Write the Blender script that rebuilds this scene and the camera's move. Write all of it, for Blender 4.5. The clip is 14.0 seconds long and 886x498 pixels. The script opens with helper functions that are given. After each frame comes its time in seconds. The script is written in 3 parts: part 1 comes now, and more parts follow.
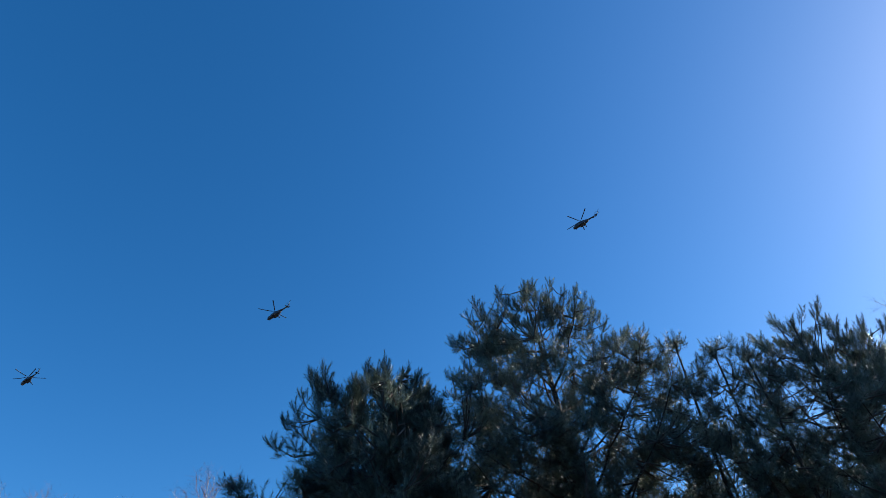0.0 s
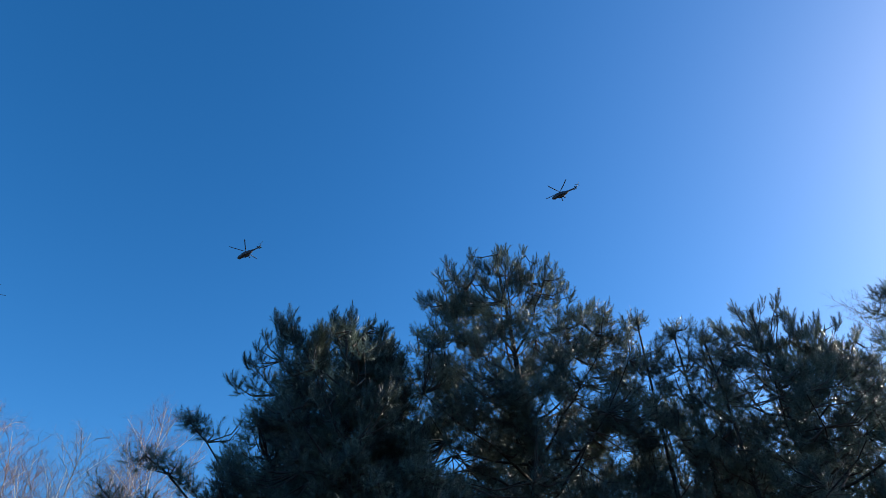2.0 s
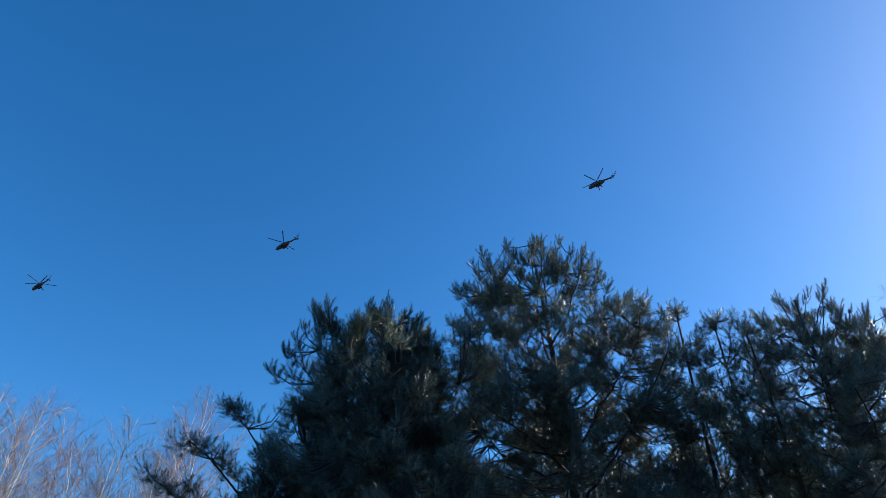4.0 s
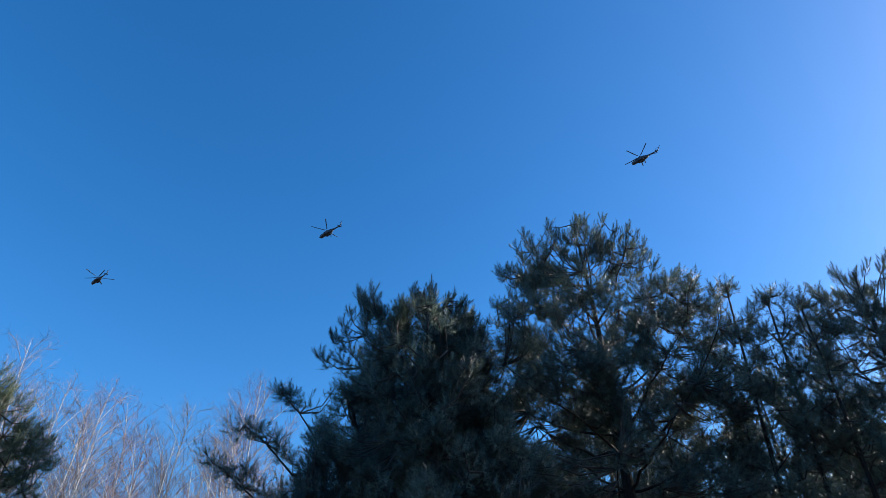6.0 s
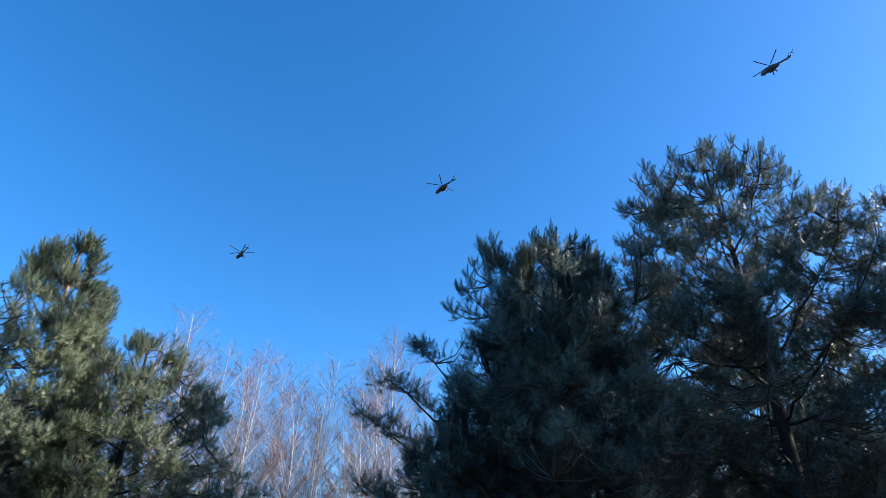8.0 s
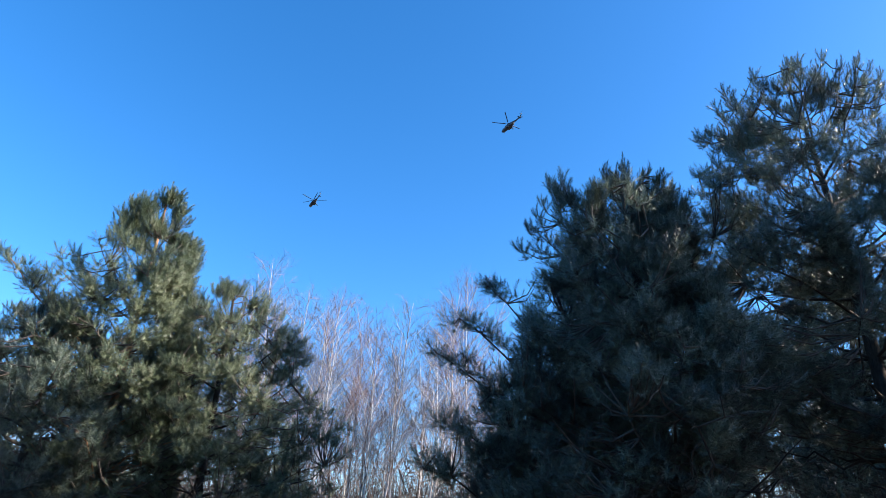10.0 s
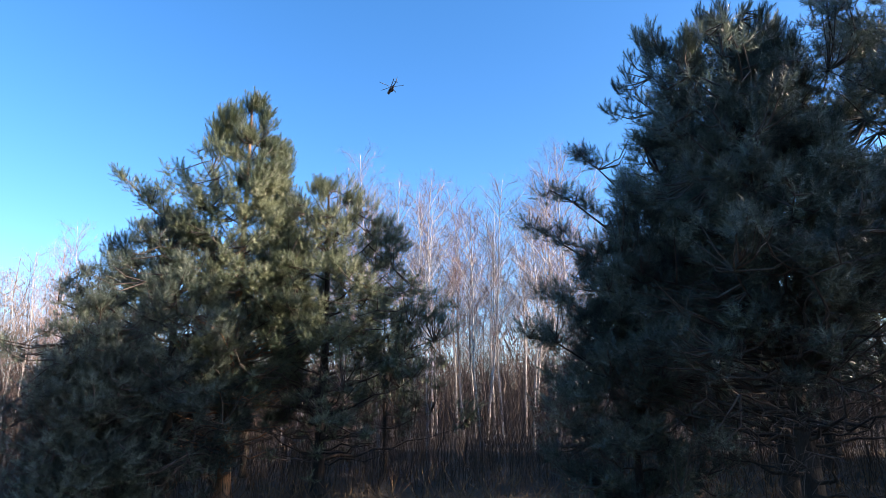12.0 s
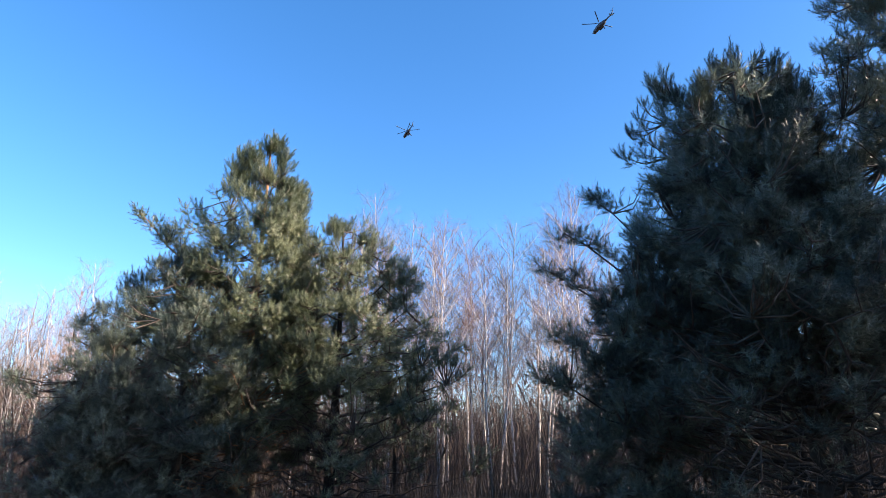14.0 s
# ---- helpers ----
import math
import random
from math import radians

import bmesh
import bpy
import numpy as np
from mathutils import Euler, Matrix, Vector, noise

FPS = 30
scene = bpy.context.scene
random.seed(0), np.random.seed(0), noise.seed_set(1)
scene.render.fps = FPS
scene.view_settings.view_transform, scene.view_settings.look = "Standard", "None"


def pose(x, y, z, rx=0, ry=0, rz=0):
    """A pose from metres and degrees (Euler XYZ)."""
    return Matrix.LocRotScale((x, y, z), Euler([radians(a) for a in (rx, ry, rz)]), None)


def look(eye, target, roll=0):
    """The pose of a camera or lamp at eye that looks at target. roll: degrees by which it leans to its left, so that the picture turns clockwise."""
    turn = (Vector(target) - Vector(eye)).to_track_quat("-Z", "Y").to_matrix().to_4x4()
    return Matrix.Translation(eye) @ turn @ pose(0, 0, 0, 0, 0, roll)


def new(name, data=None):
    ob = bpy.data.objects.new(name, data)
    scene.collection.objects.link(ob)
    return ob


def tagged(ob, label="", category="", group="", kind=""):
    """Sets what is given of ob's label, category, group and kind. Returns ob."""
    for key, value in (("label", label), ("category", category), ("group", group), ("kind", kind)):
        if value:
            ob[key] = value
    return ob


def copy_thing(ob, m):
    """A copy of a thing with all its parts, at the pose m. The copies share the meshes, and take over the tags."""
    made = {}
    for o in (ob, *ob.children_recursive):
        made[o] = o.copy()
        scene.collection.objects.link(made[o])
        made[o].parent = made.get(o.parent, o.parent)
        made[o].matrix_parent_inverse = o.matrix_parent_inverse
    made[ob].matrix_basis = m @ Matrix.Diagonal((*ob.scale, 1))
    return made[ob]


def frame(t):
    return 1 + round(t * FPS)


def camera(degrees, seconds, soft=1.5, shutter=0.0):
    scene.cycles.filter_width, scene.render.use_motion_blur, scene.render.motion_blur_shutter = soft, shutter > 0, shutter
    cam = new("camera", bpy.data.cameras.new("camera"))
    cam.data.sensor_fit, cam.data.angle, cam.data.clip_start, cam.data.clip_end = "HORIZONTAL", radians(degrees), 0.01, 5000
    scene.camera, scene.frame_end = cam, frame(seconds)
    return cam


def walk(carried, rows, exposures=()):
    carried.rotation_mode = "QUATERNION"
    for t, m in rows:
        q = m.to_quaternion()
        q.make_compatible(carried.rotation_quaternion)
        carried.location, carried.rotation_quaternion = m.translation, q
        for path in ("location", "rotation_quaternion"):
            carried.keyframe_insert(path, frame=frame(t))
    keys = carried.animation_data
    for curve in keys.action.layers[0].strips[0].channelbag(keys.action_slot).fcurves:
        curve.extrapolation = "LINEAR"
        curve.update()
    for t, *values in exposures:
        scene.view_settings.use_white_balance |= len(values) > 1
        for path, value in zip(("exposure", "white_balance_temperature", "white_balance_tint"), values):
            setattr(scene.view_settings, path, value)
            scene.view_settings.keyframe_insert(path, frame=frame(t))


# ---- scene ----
cam = camera(70.8, 14.0, soft=0.7)
PATH = [
    (0.0, pose(0, 0, 1.6, 132.24, 5.86, -31.01)),
    (0.5, pose(0, 0, 1.6, 130.68, 5.07, -34.63)),
    (1.0, pose(0, 0, 1.6, 130.72, 4.81, -37.39)),
    (1.5, pose(0, 0, 1.6, 128.82, 3.81, -36.66)),
    (2.0, pose(0, 0, 1.6, 127.95, 2.87, -36.48)),
    (2.5, pose(0, 0, 1.6, 128.08, 2.22, -38.19)),
    (3.0, pose(0, 0, 1.6, 127.90, 1.38, -35.40)),
    (3.2, pose(0, 0, 1.6, 127.74, 1.30, -34.58)),
    (5.3, pose(0, 0, 1.6, 126.28, 0.69, -32.89)),
    (5.5, pose(0, 0, 1.6, 126.12, 0.61, -32.12)),
    (6.0, pose(0, 0, 1.6, 125.67, 0.33, -29.55)),
    (6.5, pose(0, 0, 1.6, 124.56, 0.45, -25.96)),
    (7.0, pose(0, 0, 1.6, 122.93, -0.09, -22.69)),
    (7.5, pose(0, 0, 1.6, 122.45, -0.74, -20.74)),
    (7.7, pose(0, 0, 1.6, 121.91, -0.71, -19.22)),
    (9.8, pose(0, 0, 1.6, 115.55, -2.19, -11.95)),
    (10.0, pose(0, 0, 1.6, 115.36, -1.92, -10.75)),
    (10.5, pose(0, 0, 1.6, 112.59, -1.83, -7.60)),
    (11.0, pose(0, 0, 1.6, 110.12, -0.98, -4.63)),
    (11.5, pose(0, 0, 1.6, 107.76, -0.78, -1.15)),
    (12.0, pose(0, 0, 1.6, 104.13, 1.03, -1.00)),
    (12.5, pose(0, 0, 1.6, 105.71, 0.97, -1.35)),
    (13.0, pose(0, 0, 1.6, 107.12, 1.10, -2.84)),
    (13.5, pose(0, 0, 1.6, 107.62, 0.70, -1.67)),
    (14.0, pose(0, 0, 1.6, 108.00, 0.00, 0.00)),
]
walk(cam, PATH, exposures=[(0.0, 0.38, 6500, 10), (3.0, 0.47, 6500, 10), (5.5, 0.57, 6500, 11),
                           (7.5, 0.95, 6550, 12), (10.0, 1.28, 6800, 15), (10.5, 1.14, 6800, 15),
                           (11.0, 1.22, 7200, 19), (11.5, 1.36, 7600, 22), (12.0, 1.46, 7900, 23), (14.0, 1.46, 7900, 23)])

# ---- sky and sun ----
SUN_AZ, SUN_EL = 107.0, 24.0
world = bpy.data.worlds.new("sky")
scene.world = world
world.use_nodes = True
wt = world.node_tree
sky = wt.nodes.new("ShaderNodeTexSky")
sky.sky_type = "NISHITA"
sky.sun_disc = False
sky.sun_elevation = radians(SUN_EL)
sky.sun_rotation = radians(SUN_AZ)
sky.altitude = 1000
sky.air_density = 1.0
sky.dust_density = 1.4
sky.ozone_density = 4.2
rich = wt.nodes.new("ShaderNodeHueSaturation")
rich.inputs["Saturation"].default_value = 1.26
rich.inputs["Hue"].default_value = 0.5
wt.links.new(sky.outputs[0], rich.inputs["Color"])
wt.links.new(rich.outputs[0], wt.nodes["Background"].inputs[0])
wt.nodes["Background"].inputs[1].default_value = 0.16

sun = new("sun", bpy.data.lights.new("sun", "SUN"))
sun.data.energy = 5.0
sun.data.angle = radians(0.53)
sun.data.color = (1.0, 0.93, 0.82)
sa, se = radians(SUN_AZ), radians(SUN_EL)
SUN_DIR = Vector((math.sin(sa) * math.cos(se), math.cos(sa) * math.cos(se), math.sin(se)))
sun.matrix_world = look(SUN_DIR * 100, (0, 0, 0))


# ---- materials ----
def material(name, dark, light, scale, rough=0.8, bump=0.0, fine=0.0, islands=0.0, translucent=0.0, stretch=(1, 1, 1), metallic=0.0, ramp=(0.35, 0.65)):
    m = bpy.data.materials.new(name)
    m.use_nodes = True
    n, l = m.node_tree.nodes, m.node_tree.links
    b = n["Principled BSDF"]
    b.inputs["Roughness"].default_value = rough
    b.inputs["Metallic"].default_value = metallic
    co = n.new("ShaderNodeTexCoord")
    mp = n.new("ShaderNodeMapping")
    mp.inputs["Scale"].default_value = stretch
    l.new(co.outputs["Object"], mp.inputs["Vector"])
    nz = n.new("ShaderNodeTexNoise")
    nz.inputs["Scale"].default_value = scale
    nz.inputs["Detail"].default_value = 5
    l.new(mp.outputs[0], nz.inputs["Vector"])
    cr = n.new("ShaderNodeValToRGB")
    cr.color_ramp.elements[0].position, cr.color_ramp.elements[1].position = ramp
    cr.color_ramp.elements[0].color, cr.color_ramp.elements[1].color = (*dark, 1), (*light, 1)
    l.new(nz.outputs["Fac"], cr.inputs[0])
    out = cr.outputs[0]
    if islands or fine:
        hs = n.new("ShaderNodeHueSaturation")
        mr = n.new("ShaderNodeMapRange")
        if islands:
            geo = n.new("ShaderNodeNewGeometry")
            l.new(geo.outputs["Random Per Island"], mr.inputs["Value"])
            mr.inputs["To Min"].default_value, mr.inputs["To Max"].default_value = 1 - islands, 1 + islands
        else:
            n2 = n.new("ShaderNodeTexNoise")
            n2.inputs["Scale"].default_value = scale * 14
            n2.inputs["Detail"].default_value = 4
            l.new(mp.outputs[0], n2.inputs["Vector"])
            l.new(n2.outputs["Fac"], mr.inputs["Value"])
            mr.inputs["From Min"].default_value, mr.inputs["From Max"].default_value = 0.3, 0.7
            mr.inputs["To Min"].default_value, mr.inputs["To Max"].default_value = 1 - fine, 1 + fine
        l.new(mr.outputs[0], hs.inputs["Value"])
        l.new(out, hs.inputs["Color"])
        out = hs.outputs[0]
    l.new(out, b.inputs["Base Color"])
    if bump:
        bp = n.new("ShaderNodeBump")
        bp.inputs["Strength"].default_value = bump
        bp.inputs["Distance"].default_value = 0.02
        n3 = n.new("ShaderNodeTexNoise")
        n3.inputs["Scale"].default_value = scale * 5
        n3.inputs["Detail"].default_value = 6
        l.new(mp.outputs[0], n3.inputs["Vector"])
        l.new(n3.outputs["Fac"], bp.inputs["Height"])
        l.new(bp.outputs[0], b.inputs["Normal"])
    if translucent:
        tr = n.new("ShaderNodeBsdfTranslucent")
        l.new(out, tr.inputs["Color"])
        mx = n.new("ShaderNodeMixShader")
        mx.inputs[0].default_value = translucent
        l.new(b.outputs[0], mx.inputs[1])
        l.new(tr.outputs[0], mx.inputs[2])
        l.new(mx.outputs[0], n["Material Output"].inputs["Surface"])
    return m


# Shade's blue and paler sunlit spots are put into this needle colour.
NEEDLE_SHADED = material("shade_toned_pine_needles", (0.03, 0.049, 0.04), (0.145, 0.185, 0.135), 1.6, 0.36, islands=0.62, translucent=0.18)
# Lighter copy of the needles, with the sunlit trees' brightness put into it.
NEEDLE_SUNLIT = material("sunlit_pine_needles", (0.07, 0.1, 0.055), (0.19, 0.225, 0.135), 1.0, 0.38, islands=0.5, translucent=0.25)
BARK_DARK = material("grey_pine_bark", (0.026, 0.021, 0.017), (0.072, 0.057, 0.045), 6, 0.9, bump=0.8, fine=0.35, stretch=(1, 1, 0.3))
BARK_ORANGE = material("orange_pine_bark", (0.20, 0.095, 0.045), (0.38, 0.20, 0.10), 5, 0.85, bump=0.6, fine=0.3, stretch=(1, 1, 0.35))
TWIG_PINE = material("pine_twig_bark", (0.045, 0.037, 0.031), (0.12, 0.096, 0.078), 8, 0.9, fine=0.3)
TWIG_RED = material("reddish_birch_twigs", (0.15, 0.082, 0.07), (0.29, 0.175, 0.15), 0.6, 0.8, islands=0.3)
TWIG_GREY = material("grey_birch_twigs", (0.13, 0.1, 0.09), (0.27, 0.22, 0.2), 0.6, 0.8, islands=0.3)
FAR_TWIG = material("brown_far_twigs", (0.075, 0.055, 0.047), (0.155, 0.118, 0.102), 0.6, 0.85, islands=0.3)
BRUSH = material("brown_brush_twigs", (0.036, 0.026, 0.021), (0.1, 0.072, 0.054), 0.9, 0.9, islands=0.35)


def birch_bark():
    m = material("white_birch_bark", (0.3, 0.26, 0.235), (0.6, 0.565, 0.53), 1.5, 0.7, bump=0.3, fine=0.12, ramp=(0.2, 0.6))
    n, l = m.node_tree.nodes, m.node_tree.links
    b = n["Principled BSDF"]
    src = b.inputs["Base Color"].links[0].from_socket
    co = n.new("ShaderNodeTexCoord")
    mp = n.new("ShaderNodeMapping")
    mp.inputs["Scale"].default_value = (3, 3, 9)
    l.new(co.outputs["Object"], mp.inputs["Vector"])
    nz = n.new("ShaderNodeTexNoise")
    nz.inputs["Scale"].default_value = 1.3
    nz.inputs["Detail"].default_value = 4
    l.new(mp.outputs[0], nz.inputs["Vector"])
    cr = n.new("ShaderNodeValToRGB")
    cr.color_ramp.elements[0].position, cr.color_ramp.elements[1].position = 0.58, 0.66
    l.new(nz.outputs["Fac"], cr.inputs[0])
    mx = n.new("ShaderNodeMix")
    mx.data_type = "RGBA"
    l.new(cr.outputs[0], mx.inputs["Factor"])
    l.new(src, mx.inputs["A"])
    mx.inputs["B"].default_value = (0.06, 0.05, 0.045, 1)
    l.new(mx.outputs["Result"], b.inputs["Base Color"])
    return m


BARK_BIRCH = birch_bark()
GROUND = material("leaf_litter_ground", (0.025, 0.019, 0.013), (0.075, 0.056, 0.036), 0.5, 0.95, bump=0.8, fine=0.4)
GRASS = material("dry_grass", (0.1, 0.065, 0.035), (0.26, 0.17, 0.09), 0.4, 0.9, islands=0.35)
# The blue cast of air and camera is put into these paints.
HELI_PAINT = material("dark_paint_blue_cast", (0.022, 0.032, 0.052), (0.038, 0.052, 0.078), 0.6, 0.6, fine=0.15)
HELI_BELLY = material("grey_paint_blue_cast", (0.03, 0.045, 0.075), (0.05, 0.07, 0.105), 0.5, 0.6, fine=0.15)
HELI_BLADE = material("dark_grey_rotor_paint", (0.02, 0.026, 0.038), (0.034, 0.042, 0.058), 0.8, 0.55, fine=0.1)
RUBBER = material("black_tyre_rubber", (0.015, 0.015, 0.015), (0.03, 0.03, 0.03), 4, 0.9)
GLASS = bpy.data.materials.new("cockpit_glass")
GLASS.use_nodes = True
GLASS.node_tree.nodes["Principled BSDF"].inputs["Base Color"].default_value = (0.03, 0.04, 0.05, 1)
GLASS.node_tree.nodes["Principled BSDF"].inputs["Roughness"].default_value = 0.08


# ---- mesh tools ----
def mesh_object(name, verts, faces, mat, parent=None, label="", smooth=True):
    """faces: list of (k x n) integer arrays of triangles or quads."""
    me = bpy.data.meshes.new(name)
    verts = np.asarray(verts, np.float32)
    loops = np.concatenate([np.asarray(f, np.int32).ravel() for f in faces])
    sizes = np.concatenate([np.full(len(f), len(f[0]), np.int32) for f in faces if len(f)])
    starts = np.concatenate([[0], np.cumsum(sizes)[:-1]]).astype(np.int32)
    me.vertices.add(len(verts))
    me.vertices.foreach_set("co", verts.ravel())
    me.loops.add(len(loops))
    me.loops.foreach_set("vertex_index", loops)
    me.polygons.add(len(sizes))
    me.polygons.foreach_set("loop_start", starts)
    me.polygons.foreach_set("use_smooth", np.full(len(sizes), smooth))
    me.update(calc_edges=True)
    me.materials.append(mat)
    ob = new(name, me)
    if parent is not None:
        ob.parent = parent
    if label:
        ob["label"] = label
    return ob


def part(name, bm, mat, parent, label="", smooth=False):
    me = bpy.data.meshes.new(name)
    if smooth:
        for f in bm.faces:
            f.smooth = True
    bm.to_mesh(me)
    bm.free()
    me.materials.append(mat)
    ob = new(name, me)
    ob.parent = parent
    if label:
        ob["label"] = label
    return ob


def tube(points, radii, sides):
    """Rings of a tapered tube along a line of points."""
    p = np.asarray(points, float)
    r = np.asarray(radii, float)
    d = np.gradient(p, axis=0)
    d /= np.linalg.norm(d, axis=1)[:, None] + 1e-9
    ref = np.array([1.0, 0, 0]) if abs(d[:, 0].mean()) < 0.7 else np.array([0, 1.0, 0])
    u = np.cross(d, ref)
    u /= np.linalg.norm(u, axis=1)[:, None] + 1e-9
    w = np.cross(d, u)
    a = np.arange(sides) * 2 * np.pi / sides
    v = p[:, None] + r[:, None, None] * (np.cos(a)[None, :, None] * u[:, None] + np.sin(a)[None, :, None] * w[:, None])
    i = np.arange(len(p) - 1)[:, None] * sides
    j = np.arange(sides)[None]
    k = (j + 1) % sides
    f = np.stack([i + j, i + k, i + sides + k, i + sides + j], -1).reshape(-1, 4)
    return v.reshape(-1, 3), f


class Bundle:
    """Many tubes joined into one list of vertices and faces."""

    def __init__(self):
        self.v, self.f, self.n = [], [], 0

    def add(self, points, radii, sides):
        v, f = tube(points, radii, sides)
        self.v.append(v)
        self.f.append(f + self.n)
        self.n += len(v)

    def make(self, name, mat, parent, label=""):
        return mesh_object(name, np.concatenate(self.v), [np.concatenate(self.f)], mat, parent, label)


def frames_of(d, rng, upward=False):
    """For unit directions d (n x 3): matrices whose third column is d, spun at random, or with the first column upward."""
    ref = np.where(np.abs(d[:, 2:3]) < 0.9, np.array([[0, 0, 1.0]]), np.array([[1.0, 0, 0]]))
    u = np.cross(ref, d)
    u /= np.linalg.norm(u, axis=1)[:, None]
    w = np.cross(d, u)
    a = rng.uniform(0, 2 * np.pi, len(d))[:, None]
    if upward:
        a = np.pi / 2 + rng.normal(0, 0.4, (len(d), 1))
    x = np.cos(a) * u + np.sin(a) * w
    return np.stack([x, np.cross(d, x), d], -1)


def needle_shoot(rng, blades, wide=1.0, slim=1.0, open_least=0.75, open_most=1.3):
    """A shoot one long that curves towards its x side: slim needles all round it, leaning to its tip."""
    v, f = [], []
    for i in range(blades):
        s = (i + 0.5) / blades
        a = i * 2.399 + rng.uniform(-0.3, 0.3)
        spread = rng.uniform(open_least, open_most) * (1 if s < 0.85 else 0.6)
        ln = rng.uniform(0.19, 0.26) * wide * (1 if s < 0.8 else 0.85) * (0.7 + 0.3 * min(1, s * 4))
        out = np.array([math.cos(a), math.sin(a), 0])
        side = np.array([-math.sin(a), math.cos(a), 0])
        base = np.array([0.2 * s * s, 0, s * 0.84])
        tip = base + out * ln * math.sin(spread) + np.array([0.1 * s, 0, ln * math.cos(spread)])
        w = rng.uniform(0.056, 0.076) * slim
        n = len(v)
        v += [base - side * w * 0.5, base + side * w * 0.5, tip]
        f += [(n, n + 1, n + 2)]
    return np.array(v), np.array(f)


def scatter(templates, pos, d, scale, rng, thick=None, upward=False):
    """Copies of the templates, joined: one at each place, along d, scaled."""
    m = frames_of(d, rng, upward)
    which = rng.integers(0, len(templates), len(pos))
    vs, fs, n = [], [], 0
    for k, (tv, tf) in enumerate(templates):
        i = np.nonzero(which == k)[0]
        if not len(i):
            continue
        t = tv[None] * scale[i][:, None, None]
        if thick is not None:
            t = t * np.stack([thick[i], thick[i], np.ones(len(i))], -1)[:, None]
        v = np.einsum("nij,nkj->nki", m[i], t) + pos[i][:, None]
        vs.append(v.reshape(-1, 3))
        fs.append((tf[None] + (np.arange(len(i)) * len(tv))[:, None, None] + n).reshape(-1, 3))
        n += len(i) * len(tv)
    return np.concatenate(vs), np.concatenate(fs)


def unit(v):
    v = np.asarray(v, float)
    return v / (np.linalg.norm(v, axis=-1, keepdims=True) + 1e-9)


SHOOTS = [needle_shoot(np.random.default_rng(k), 25, 1.5, 0.8) for k in range(6)]
FULL_SHOOTS = [needle_shoot(np.random.default_rng(30 + k), 25, 1.7, 0.72) for k in range(6)]
LEADERS = [needle_shoot(np.random.default_rng(80 + k), 40, 1.3, 0.55, 0.7, 1.1) for k in range(6)]
FAR_SHOOTS = [needle_shoot(np.random.default_rng(60 + k), 24, 1.25, 0.88) for k in range(5)]


